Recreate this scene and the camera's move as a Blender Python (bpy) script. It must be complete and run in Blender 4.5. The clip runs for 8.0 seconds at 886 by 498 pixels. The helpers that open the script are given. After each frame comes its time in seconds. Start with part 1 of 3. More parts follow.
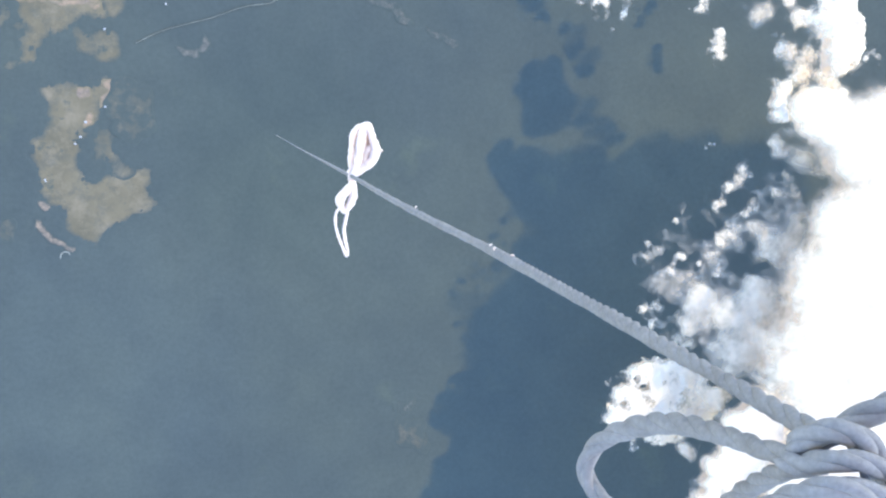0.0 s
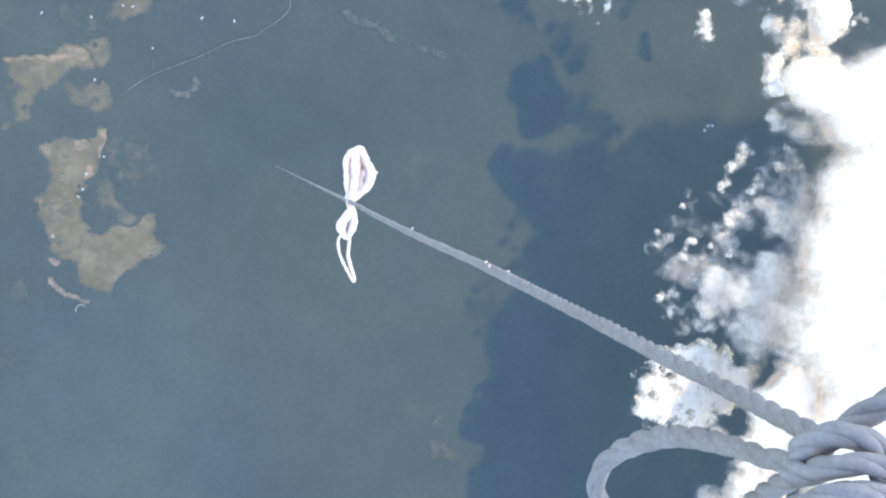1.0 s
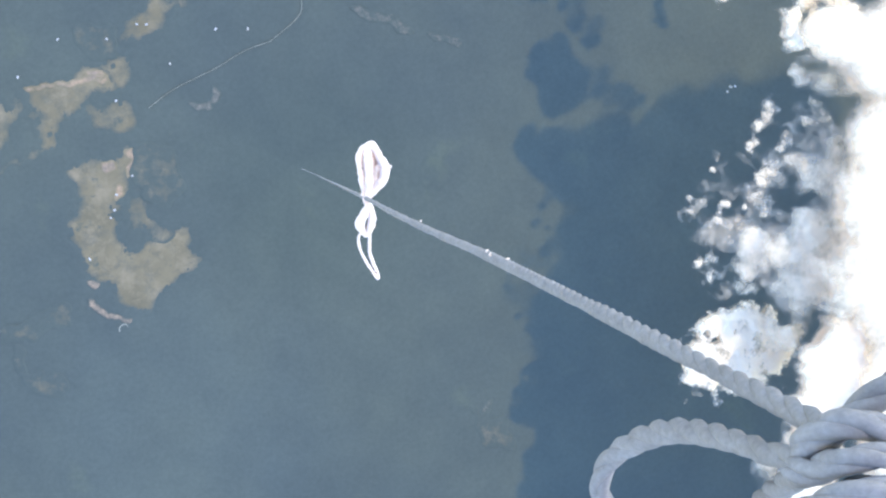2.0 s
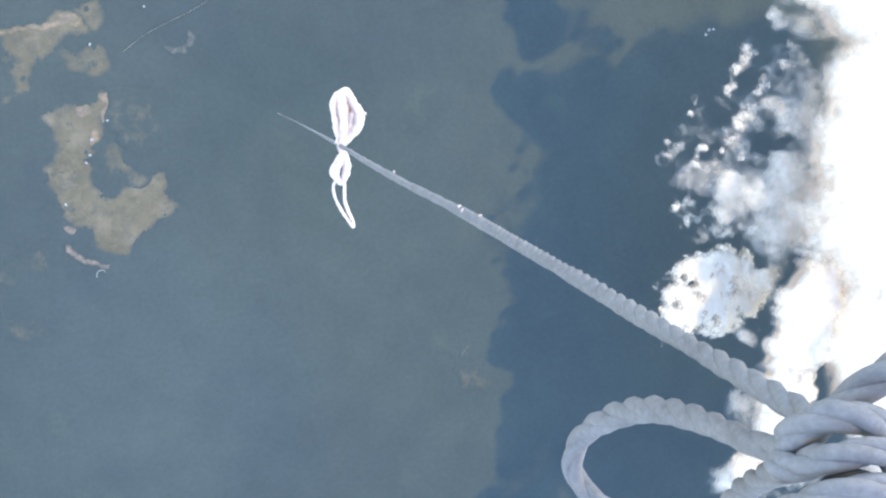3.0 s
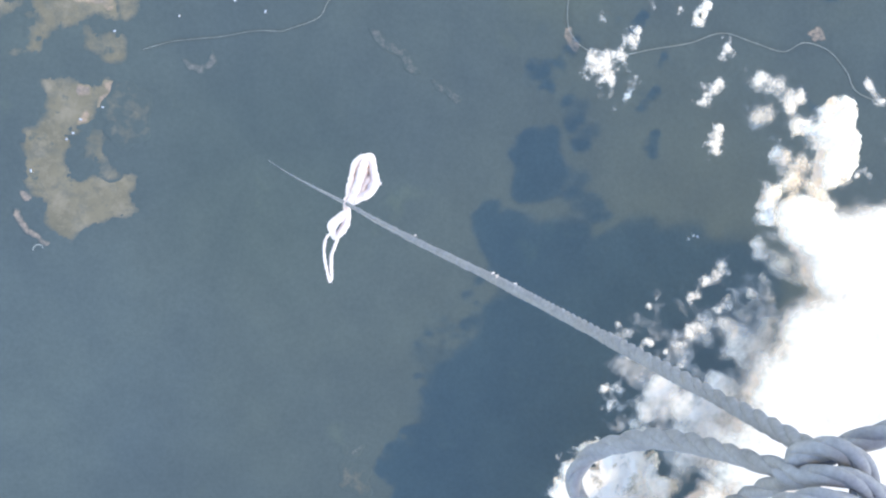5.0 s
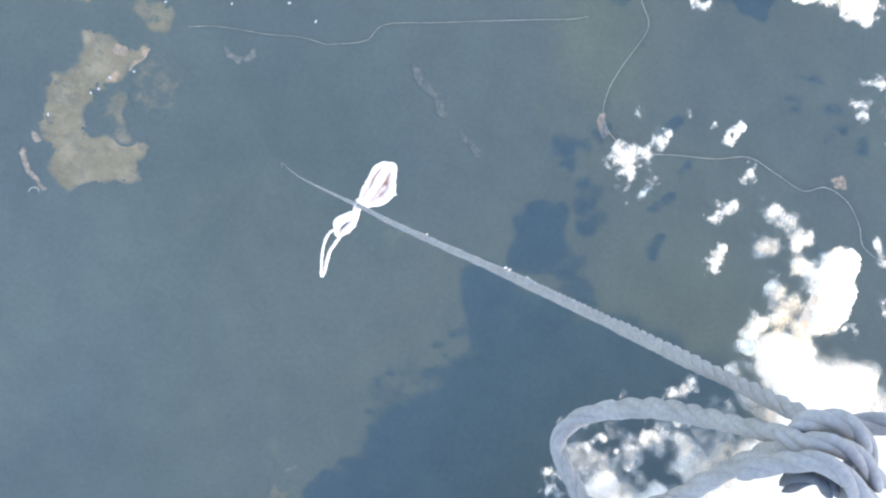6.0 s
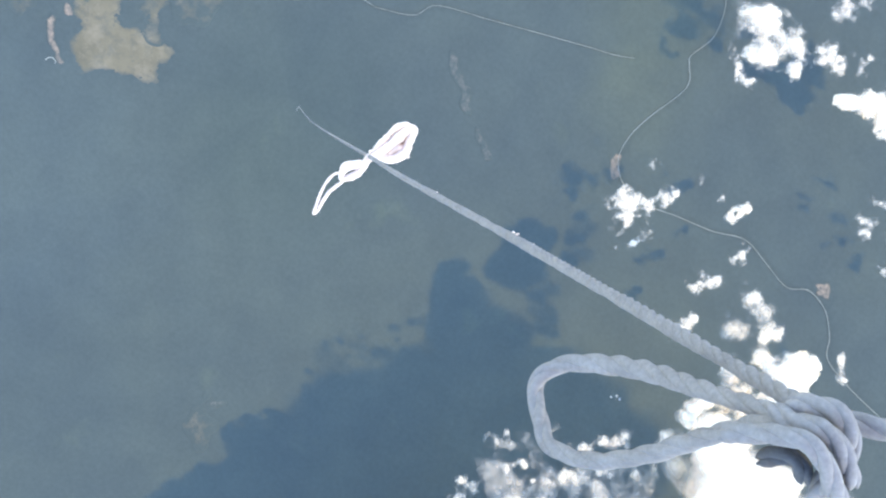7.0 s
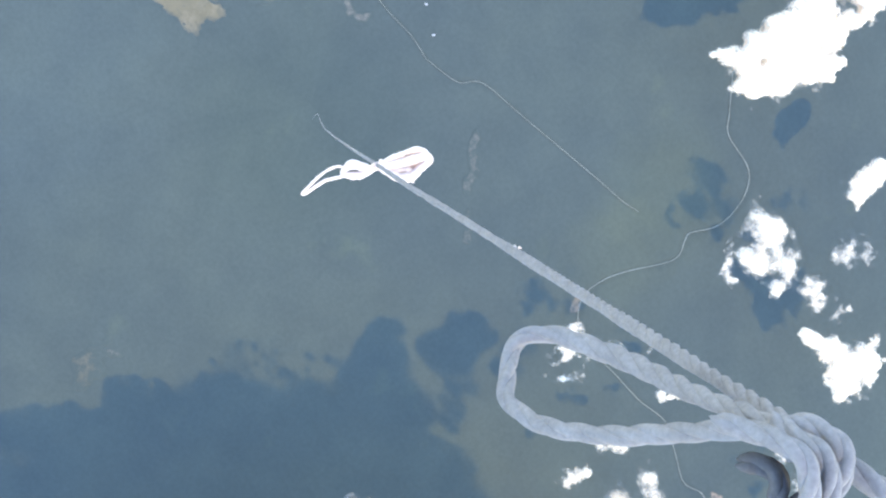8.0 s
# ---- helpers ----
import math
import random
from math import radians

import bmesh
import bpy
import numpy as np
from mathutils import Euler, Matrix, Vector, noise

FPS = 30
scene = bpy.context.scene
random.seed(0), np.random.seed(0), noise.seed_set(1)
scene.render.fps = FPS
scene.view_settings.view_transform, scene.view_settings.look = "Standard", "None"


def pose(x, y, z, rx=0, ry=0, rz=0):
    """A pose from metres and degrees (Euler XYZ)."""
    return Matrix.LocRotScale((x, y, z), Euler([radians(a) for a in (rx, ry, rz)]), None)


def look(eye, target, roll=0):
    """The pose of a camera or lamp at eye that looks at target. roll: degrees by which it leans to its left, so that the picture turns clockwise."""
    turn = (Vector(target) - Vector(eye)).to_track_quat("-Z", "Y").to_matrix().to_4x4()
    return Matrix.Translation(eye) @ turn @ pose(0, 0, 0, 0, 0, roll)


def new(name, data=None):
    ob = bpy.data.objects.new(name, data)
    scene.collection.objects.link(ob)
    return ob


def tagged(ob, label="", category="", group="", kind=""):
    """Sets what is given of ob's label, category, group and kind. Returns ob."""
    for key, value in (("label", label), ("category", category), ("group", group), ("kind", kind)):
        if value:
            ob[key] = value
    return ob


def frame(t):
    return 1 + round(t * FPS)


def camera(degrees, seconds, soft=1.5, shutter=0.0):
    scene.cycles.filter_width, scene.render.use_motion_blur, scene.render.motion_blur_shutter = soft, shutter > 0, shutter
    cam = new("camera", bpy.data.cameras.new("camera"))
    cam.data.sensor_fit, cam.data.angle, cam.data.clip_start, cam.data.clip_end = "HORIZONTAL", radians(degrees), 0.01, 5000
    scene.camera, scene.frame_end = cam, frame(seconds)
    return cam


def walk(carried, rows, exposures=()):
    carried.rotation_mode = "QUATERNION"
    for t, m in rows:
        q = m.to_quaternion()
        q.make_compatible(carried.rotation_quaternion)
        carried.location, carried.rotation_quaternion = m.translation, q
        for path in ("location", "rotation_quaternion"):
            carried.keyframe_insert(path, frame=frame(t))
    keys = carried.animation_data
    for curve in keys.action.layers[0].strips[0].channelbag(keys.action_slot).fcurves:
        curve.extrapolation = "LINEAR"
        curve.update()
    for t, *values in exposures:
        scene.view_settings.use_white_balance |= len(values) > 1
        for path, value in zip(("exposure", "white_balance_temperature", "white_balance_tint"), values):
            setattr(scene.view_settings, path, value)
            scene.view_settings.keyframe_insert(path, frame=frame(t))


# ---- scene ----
# The camera hangs beside a rope under a balloon and turns round it, looking down on forest, fields and cumulus.
# The origin lies on the rope where the white bow is tied; the ground is 3.9 km below.
cam = camera(40.0, 8.0, soft=2.2)
walk(cam, [
    (0, pose(-0.0896, 0.0528, 1.2892, -5.627, -8.294, -1.417)),
    (0.5, pose(-0.0871, 0.0556, 1.2853, -5.271, -8.975, -4.862)),
    (1, pose(-0.0828, 0.0556, 1.2845, -4.137, -8.343, -7.903)),
    (1.2, pose(-0.0793, 0.0547, 1.2797, -3.921, -8.130, -9.096)),
    (2.3, pose(-0.0635, 0.0517, 1.2577, -4.258, -7.014, -14.123)),
    (2.5, pose(-0.0612, 0.0508, 1.2522, -4.821, -7.105, -14.146)),
    (3, pose(-0.0636, 0.0546, 1.2541, -6.550, -8.163, -13.522)),
    (3.5, pose(-0.0741, 0.0594, 1.2690, -7.313, -9.265, -10.521)),
    (4, pose(-0.0852, 0.0586, 1.2823, -6.986, -9.540, -5.418)),
    (4.5, pose(-0.0971, 0.0541, 1.2985, -5.871, -9.242, 0.870)),
    (5, pose(-0.1013, 0.0419, 1.2994, -4.480, -8.653, 7.434)),
    (5.2, pose(-0.1029, 0.0358, 1.3004, -3.987, -8.546, 10.658)),
    (6.3, pose(-0.1063, 0.0097, 1.3042, -4.689, -7.799, 26.792)),
    (6.5, pose(-0.1047, 0.0063, 1.3016, -5.269, -7.561, 30.115)),
    (7, pose(-0.1060, -0.0042, 1.3053, -7.107, -7.131, 39.502)),
    (7.5, pose(-0.1010, -0.0153, 1.2999, -7.800, -6.552, 50.067)),
    (8, pose(-0.0892, -0.0341, 1.2967, -6.797, -6.129, 64.254)),
], exposures=[(0.0, 1.27, 6830, 10), (0.5, 1.18, 6830, 10), (1.0, 1.19, 6830, 10), (2.5, 1.32, 6890, 10), (3.0, 1.23, 6830, 10), (3.5, 1.15, 6830, 10), (4.0, 1.05, 6830, 10), (4.5, 1.05, 6830, 10), (5.0, 1.24, 6860, 10), (5.2, 1.30, 6870, 10), (6.5, 1.44, 6970, 9), (7.5, 1.47, 7020, 9), (8.0, 1.50, 6990, 9)])

# ---- world and sun ----
SUN_AZIMUTH, SUN_HEIGHT = radians(13.0), radians(48.0)
to_sun = Vector((math.cos(SUN_HEIGHT) * math.cos(SUN_AZIMUTH), math.cos(SUN_HEIGHT) * math.sin(SUN_AZIMUTH), math.sin(SUN_HEIGHT)))
world = bpy.data.worlds.new("daylight")
scene.world = world
world.use_nodes = True
sky = world.node_tree.nodes.new("ShaderNodeTexSky")
sky.sky_type, sky.sun_disc = "NISHITA", False
sky.sun_elevation, sky.sun_rotation = SUN_HEIGHT, radians(90.0) - SUN_AZIMUTH
sky.altitude, sky.dust_density, sky.ozone_density = 4000, 0.0, 4.0
world.node_tree.links.new(sky.outputs["Color"], world.node_tree.nodes["Background"].inputs["Color"])
world.node_tree.nodes["Background"].inputs["Strength"].default_value = 0.61
sun = new("sun", bpy.data.lights.new("sun", "SUN"))
sun.data.energy, sun.data.angle, sun.data.color = 1.16, radians(0.9), (1.0, 0.84, 0.33)
sun.matrix_world = look((0, 0, 0), -to_sun)
sun.location = (0, 0, 30)

GROUND = -3900.0


# ---- materials ----
def material(name, rough=0.9):
    m = bpy.data.materials.new(name)
    m.use_nodes = True
    nodes, links = m.node_tree.nodes, m.node_tree.links
    shader = nodes["Principled BSDF"]
    shader.inputs["Roughness"].default_value = rough
    shader.inputs["Specular IOR Level"].default_value = 0.2
    return m, nodes, links, shader


def noise_node(nodes, links, size, detail=4.0, rough=0.55, coords=None):
    """Noise whose lumps are about size metres wide, in object space."""
    n = nodes.new("ShaderNodeTexNoise")
    n.inputs["Scale"].default_value = 1.0 / size
    n.inputs["Detail"].default_value, n.inputs["Roughness"].default_value = detail, rough
    if coords is None:
        coords = nodes.new("ShaderNodeTexCoord").outputs["Object"]
    links.new(coords, n.inputs["Vector"])
    return n.outputs["Fac"]


def ramp_node(nodes, links, fac, stops):
    r = nodes.new("ShaderNodeValToRGB")
    while len(r.color_ramp.elements) < len(stops):
        r.color_ramp.elements.new(0.5)
    for e, (pos, col) in zip(r.color_ramp.elements, stops):
        e.position, e.color = pos, (*col, 1)
    links.new(fac, r.inputs["Fac"])
    return r.outputs["Color"]


def mix_node(nodes, links, fac, a, b, blend="MIX"):
    n = nodes.new("ShaderNodeMix")
    n.data_type, n.blend_type = "RGBA", blend
    for value, sock in ((fac, n.inputs["Factor"]), (a, n.inputs["A"]), (b, n.inputs["B"])):
        if isinstance(value, (int, float)):
            sock.default_value = value
        elif isinstance(value, tuple):
            sock.default_value = (*value, 1)
        else:
            links.new(value, sock)
    return n.outputs["Result"]


def bump_node(nodes, links, shader, height, strength, distance):
    b = nodes.new("ShaderNodeBump")
    b.inputs["Strength"].default_value, b.inputs["Distance"].default_value = strength, distance
    links.new(height, b.inputs["Height"])
    links.new(b.outputs["Normal"], shader.inputs["Normal"])


def mottled(name, low, high, big, small, rough=0.95, bump=0.0, bump_size=1.0):
    """A surface that wanders between two colours at two scales."""
    m, nodes, links, shader = material(name, rough)
    a = ramp_node(nodes, links, noise_node(nodes, links, big), [(0.3, low), (0.7, high)])
    fine = noise_node(nodes, links, small, 5)
    grey = ramp_node(nodes, links, fine, [(0.25, (0.72, 0.72, 0.72)), (0.75, (1.25, 1.25, 1.25))])
    links.new(mix_node(nodes, links, 1.0, a, grey, "MULTIPLY"), shader.inputs["Base Color"])
    if bump:
        bump_node(nodes, links, shader, fine, bump, bump_size)
    return m


# centre, reach in metres, tint: two olive stretches, then haze painted into the ground
OLIVE_HAZE_TINTS = [
    ((766, 930), 190, (1.09, 1.06, 0.96)),
    ((870, 683), 150, (1.08, 1.05, 0.97)),
    # less and more haze, put in as darker and paler bluish forest
    ((60, -60), 330, (0.92, 0.945, 0.93)),
    ((-560, -760), 420, (1.07, 1.08, 1.10)),
]


def forest_colour(nodes, links):
    wide = ramp_node(nodes, links, noise_node(nodes, links, 900, 3), [(0.35, (0.0645, 0.0700, 0.0574)), (0.65, (0.0762, 0.0795, 0.0597))])
    mid = ramp_node(nodes, links, noise_node(nodes, links, 140, 5, 0.6), [(0.3, (0.92, 0.93, 0.94)), (0.7, (1.07, 1.07, 1.05))])
    fine = noise_node(nodes, links, 16, 4, 0.7)
    speck = ramp_node(nodes, links, fine, [(0.3, (0.92, 0.92, 0.92)), (0.7, (1.08, 1.08, 1.08))])
    col = mix_node(nodes, links, 1.0, mix_node(nodes, links, 1.0, wide, mid, "MULTIPLY"), speck, "MULTIPLY")
    # paler scrub where trees are thin
    thin = ramp_node(nodes, links, noise_node(nodes, links, 330, 6, 0.62), [(0.62, (0, 0, 0)), (0.74, (1, 1, 1))])
    col = mix_node(nodes, links, thin, col, mix_node(nodes, links, 1.0, col, (1.22, 1.2, 1.05), "MULTIPLY"))
    # olive scrub and painted haze in a few wide stretches
    place = nodes.new("ShaderNodeTexCoord").outputs["Object"]
    for (ox, oy), reach, tint in OLIVE_HAZE_TINTS:
        far = nodes.new("ShaderNodeVectorMath")
        far.operation = "DISTANCE"
        links.new(place, far.inputs[0])
        far.inputs[1].default_value = (ox, oy, 0)
        sway = nodes.new("ShaderNodeMath")
        sway.operation = "MULTIPLY_ADD"
        links.new(noise_node(nodes, links, 120, 5, 0.65), sway.inputs[0])
        sway.inputs[1].default_value = reach
        links.new(far.outputs["Value"], sway.inputs[2])
        fall = nodes.new("ShaderNodeMapRange")
        fall.inputs["From Min"].default_value, fall.inputs["From Max"].default_value = reach * 1.1, reach * 1.9
        fall.inputs["To Min"].default_value, fall.inputs["To Max"].default_value = 1.0, 0.0
        links.new(sway.outputs[0], fall.inputs["Value"])
        col = mix_node(nodes, links, fall.outputs["Result"], col, mix_node(nodes, links, 1.0, col, tint, "MULTIPLY"))
    return col


def forest_material():
    m, nodes, links, shader = material("forest_canopy", 0.9)
    links.new(forest_colour(nodes, links), shader.inputs["Base Color"])
    bump_node(nodes, links, shader, noise_node(nodes, links, 16, 4, 0.7), 0.15, 3.0)
    return m


def thin_out(m, size, under=forest_colour):
    """Open land that thins into the growth round it where its cover attribute falls off."""
    nodes, links = m.node_tree.nodes, m.node_tree.links
    cover = nodes.new("ShaderNodeAttribute")
    cover.attribute_name = "cover"
    patchy = nodes.new("ShaderNodeMath")
    patchy.operation = "MULTIPLY_ADD"
    links.new(noise_node(nodes, links, size, 6, 0.7), patchy.inputs[0])
    patchy.inputs[1].default_value, patchy.inputs[2].default_value = 2.5, -1.62
    total = nodes.new("ShaderNodeMath")
    total.operation, total.use_clamp = "MULTIPLY_ADD", True
    links.new(cover.outputs["Fac"], total.inputs[0])
    total.inputs[1].default_value = 1.35
    links.new(patchy.outputs[0], total.inputs[2])
    base = nodes["Principled BSDF"].inputs["Base Color"]
    own = base.links[0].from_socket
    links.new(mix_node(nodes, links, total.outputs[0], under(nodes, links), own), base)
    return m


def pasture_colour(nodes, links):
    grass = ramp_node(nodes, links, noise_node(nodes, links, 120, 5), [(0.3, (0.124, 0.096, 0.055)), (0.7, (0.203, 0.147, 0.081))])
    soil = ramp_node(nodes, links, noise_node(nodes, links, 95, 7, 0.7), [(0.48, (0, 0, 0)), (0.66, (1, 1, 1))])
    col = mix_node(nodes, links, soil, grass, (0.228, 0.165, 0.097))
    scrub = ramp_node(nodes, links, noise_node(nodes, links, 58, 6, 0.65), [(0.61, (0, 0, 0)), (0.71, (1, 1, 1))])
    col = mix_node(nodes, links, scrub, col, (0.080, 0.083, 0.060))
    return col


def pasture_material():
    m, nodes, links, shader = material("dry_pasture", 0.95)
    links.new(pasture_colour(nodes, links), shader.inputs["Base Color"])
    return thin_out(m, 55)


def cloud_material(name, size, gain):
    """Cloud droplets; size and gain: the wisps that thin it out."""
    m, nodes, links, shader = material(name, 1.0)
    shader.inputs["Specular IOR Level"].default_value = 0.0
    soft = nodes.new("ShaderNodeBsdfTranslucent")
    body = nodes.new("ShaderNodeMixShader")
    body.inputs["Fac"].default_value = 0.3
    links.new(shader.outputs["BSDF"], body.inputs[1])
    links.new(soft.outputs["BSDF"], body.inputs[2])
    density = nodes.new("ShaderNodeAttribute")
    density.attribute_name = "cloud_depth"
    white = ramp_node(nodes, links, density.outputs["Fac"], [(0.06, (0.82, 0.68, 0.55)), (0.5, (0.89, 0.69, 0.482))])
    links.new(white, shader.inputs["Base Color"])
    links.new(white, soft.inputs["Color"])
    wisps = noise_node(nodes, links, size, 9, 0.62)
    wisps.node.inputs["Distortion"].default_value = 0.6
    veil = nodes.new("ShaderNodeMath")
    veil.operation = "MULTIPLY_ADD"
    links.new(wisps, veil.inputs[0])
    veil.inputs[1].default_value, veil.inputs[2].default_value = gain, -0.5 * gain - 0.15
    add = nodes.new("ShaderNodeMath")
    add.operation = "MULTIPLY_ADD"
    links.new(density.outputs["Fac"], add.inputs[0])
    add.inputs[1].default_value = 1.35
    links.new(veil.outputs[0], add.inputs[2])
    add.use_clamp = True
    # nothing is left at the very rim
    rim = nodes.new("ShaderNodeMapRange")
    rim.interpolation_type = "SMOOTHSTEP"
    rim.inputs["From Max"].default_value = 0.75
    links.new(density.outputs["Fac"], rim.inputs["Value"])
    both = nodes.new("ShaderNodeMath")
    both.operation = "MULTIPLY"
    links.new(add.outputs[0], both.inputs[0])
    links.new(rim.outputs["Result"], both.inputs[1])
    clear = nodes.new("ShaderNodeBsdfTransparent")
    out = nodes.new("ShaderNodeMixShader")
    links.new(both.outputs[0], out.inputs["Fac"])
    links.new(clear.outputs["BSDF"], out.inputs[1])
    links.new(body.outputs["Shader"], out.inputs[2])
    links.new(out.outputs["Shader"], nodes["Material Output"].inputs["Surface"])
    return m


def fibre_material(name, low, high, size):
    m, nodes, links, shader = material(name, 0.75)
    tone = ramp_node(nodes, links, noise_node(nodes, links, size * 8, 4), [(0.3, low), (0.7, high)])
    thread = noise_node(nodes, links, size, 5, 0.7)
    grain = ramp_node(nodes, links, thread, [(0.25, (0.8, 0.8, 0.8)), (0.75, (1.15, 1.15, 1.15))])
    links.new(mix_node(nodes, links, 1.0, tone, grain, "MULTIPLY"), shader.inputs["Base Color"])
    bump_node(nodes, links, shader, thread, 0.4, 0.0008)
    # light seeps through the fibres
    soft = nodes.new("ShaderNodeBsdfTranslucent")
    links.new(shader.inputs["Base Color"].links[0].from_socket, soft.inputs["Color"])
    both = nodes.new("ShaderNodeMixShader")
    both.inputs["Fac"].default_value = 0.4
    links.new(shader.outputs["BSDF"], both.inputs[1])
    links.new(soft.outputs["BSDF"], both.inputs[2])
    links.new(both.outputs["Shader"], nodes["Material Output"].inputs["Surface"])
    return m


FOREST = forest_material()
PASTURE = pasture_material()
CLOUD = cloud_material("cloud_water_droplets", 110, 1.0)
WISP = cloud_material("wispy_cloud_droplets", 60, 1.7)
VEIL = cloud_material("thin_cloud_droplets", 170, 0.6)
SCRAP = cloud_material("torn_cloud_droplets", 30, 2.0)
DIRT = mottled("dirt_road", (0.185, 0.166, 0.124), (0.272, 0.246, 0.188), 60, 8)
EARTH = thin_out(mottled("bare_red_earth", (0.21, 0.145, 0.098), (0.40, 0.25, 0.15), 50, 9), 20)
FIELD_EARTH = thin_out(mottled("bare_field_earth", (0.20, 0.140, 0.105), (0.48, 0.275, 0.145), 50, 9), 24, pasture_colour)
THIN_EARTH = thin_out(mottled("thin_earth", (0.138, 0.112, 0.084), (0.215, 0.168, 0.118), 30, 6), 22)
ROOF = mottled("pale_metal_roof", (0.29, 0.255, 0.215), (0.46, 0.40, 0.34), 6, 0.8, 0.4)
PLASTER = mottled("whitewashed_wall", (0.6, 0.57, 0.5), (0.72, 0.69, 0.62), 4, 0.6)
GREY_ROPE = fibre_material("grey_nylon_fibre", (0.272, 0.234, 0.206), (0.346, 0.300, 0.267), 0.0012)
# brown copy of the rope fibre, darkened for shade inside the knot
BROWN_ROPE = fibre_material("shaded_rope_fibre", (0.095, 0.083, 0.075), (0.155, 0.138, 0.126), 0.0012)
WHITE_CORD = fibre_material("white_cotton_cord", (0.81, 0.625, 0.495), (0.94, 0.75, 0.605), 0.001)


# ---- building helpers ----
def lattice(seed):
    return np.random.RandomState(seed).rand(256, 256)


def smooth_noise(x, y, size, seed):
    """Smooth noise from -1 to 1 with lumps of about size metres."""
    t = lattice(seed)
    x, y = x / size + 1000.0, y / size + 1000.0
    i, j = np.floor(x).astype(int), np.floor(y).astype(int)
    u, v = x - i, y - j
    u, v = u * u * u * (u * (u * 6 - 15) + 10), v * v * v * (v * (v * 6 - 15) + 10)
    a, b = t[i % 256, j % 256], t[(i + 1) % 256, j % 256]
    c, d = t[i % 256, (j + 1) % 256], t[(i + 1) % 256, (j + 1) % 256]
    return ((a * (1 - u) + b * u) * (1 - v) + (c * (1 - u) + d * u) * v) * 2 - 1


def fbm(x, y, size, octaves, seed, gain=0.5):
    total, amount = 0.0, 1.0
    for k in range(octaves):
        ca, sa = math.cos(0.7 * k), math.sin(0.7 * k)
        total = total + amount * smooth_noise(x * ca - y * sa, x * sa + y * ca, size, seed + 17 * k)
        size, amount = size / 2.03, amount * gain
    return total


def domes(x, y, size, seed):
    """Rounded heaps, 0 to 1, of about size metres, packed like the top of a cumulus."""
    jx, jy = lattice(seed), lattice(seed + 1)
    gx, gy = x / size + 500.0, y / size + 500.0
    i, j = np.floor(gx).astype(int), np.floor(gy).astype(int)
    best = np.full(x.shape, 9.0)
    for a in (-1, 0, 1):
        for b in (-1, 0, 1):
            p, q = (i + a) % 256, (j + b) % 256
            best = np.minimum(best, (gx - i - a - jx[p, q]) ** 2 + (gy - j - b - jy[p, q]) ** 2)
    return np.sqrt(np.clip(1 - best / 1.1, 0, 1))


def mesh_from(name, verts, faces, mat, smooth=True):
    me = bpy.data.meshes.new(name)
    verts, faces = np.asarray(verts, np.float32), np.asarray(faces, np.int32)
    me.vertices.add(len(verts))
    me.vertices.foreach_set("co", verts.ravel())
    me.loops.add(faces.size)
    me.loops.foreach_set("vertex_index", faces.ravel())
    me.polygons.add(len(faces))
    me.polygons.foreach_set("loop_start", np.arange(0, faces.size, faces.shape[1], dtype=np.int32))
    me.update(calc_edges=True)
    me.polygons.foreach_set("use_smooth", np.full(len(faces), smooth))
    me.materials.append(mat)
    me.validate()
    return me


def grid_faces(keep):
    """Quads of a grid of points, for the cells that are kept; keep has one less each way than the points."""
    n, m = keep.shape[0] + 1, keep.shape[1] + 1
    idx = np.arange(n * m).reshape(n, m)
    quads = np.stack([idx[:-1, :-1], idx[1:, :-1], idx[1:, 1:], idx[:-1, 1:]], -1)
    return quads[keep]


def compact(verts, faces):
    used, flat = np.unique(faces, return_inverse=True)
    return verts[used], flat.reshape(faces.shape), used


def part(name, bm, mat, parent, label=""):
    me = bpy.data.meshes.new(name)
    bm.to_mesh(me)
    bm.free()
    me.materials.append(mat)
    ob = new(name, me)
    ob.parent = parent
    return tagged(ob, label)


def inside(x, y, corners):
    """Which points lie in a polygon."""
    hit = np.zeros(x.shape, bool)
    for (x0, y0), (x1, y1) in zip(corners, corners[1:] + corners[:1]):
        if y0 == y1:
            continue
        hit ^= ((y0 > y) != (y1 > y)) & (x < (x1 - x0) * (y - y0) / (y1 - y0) + x0)
    return hit


def spline(points, step):
    """A smooth line through the points, sampled about every step metres."""
    p = np.array(points, float)
    p = np.vstack([2 * p[0] - p[1], p, 2 * p[-1] - p[-2]])
    out = []
    for a, b, c, d in zip(p, p[1:], p[2:], p[3:]):
        n = max(2, int(np.linalg.norm(c - b) / step))
        for t in np.arange(n) / n:
            out.append(0.5 * (2 * b + (c - a) * t + (2 * a - 5 * b + 4 * c - d) * t * t + (3 * b - a - 3 * c + d) * t ** 3))
    out.append(p[-2])
    return np.array(out)


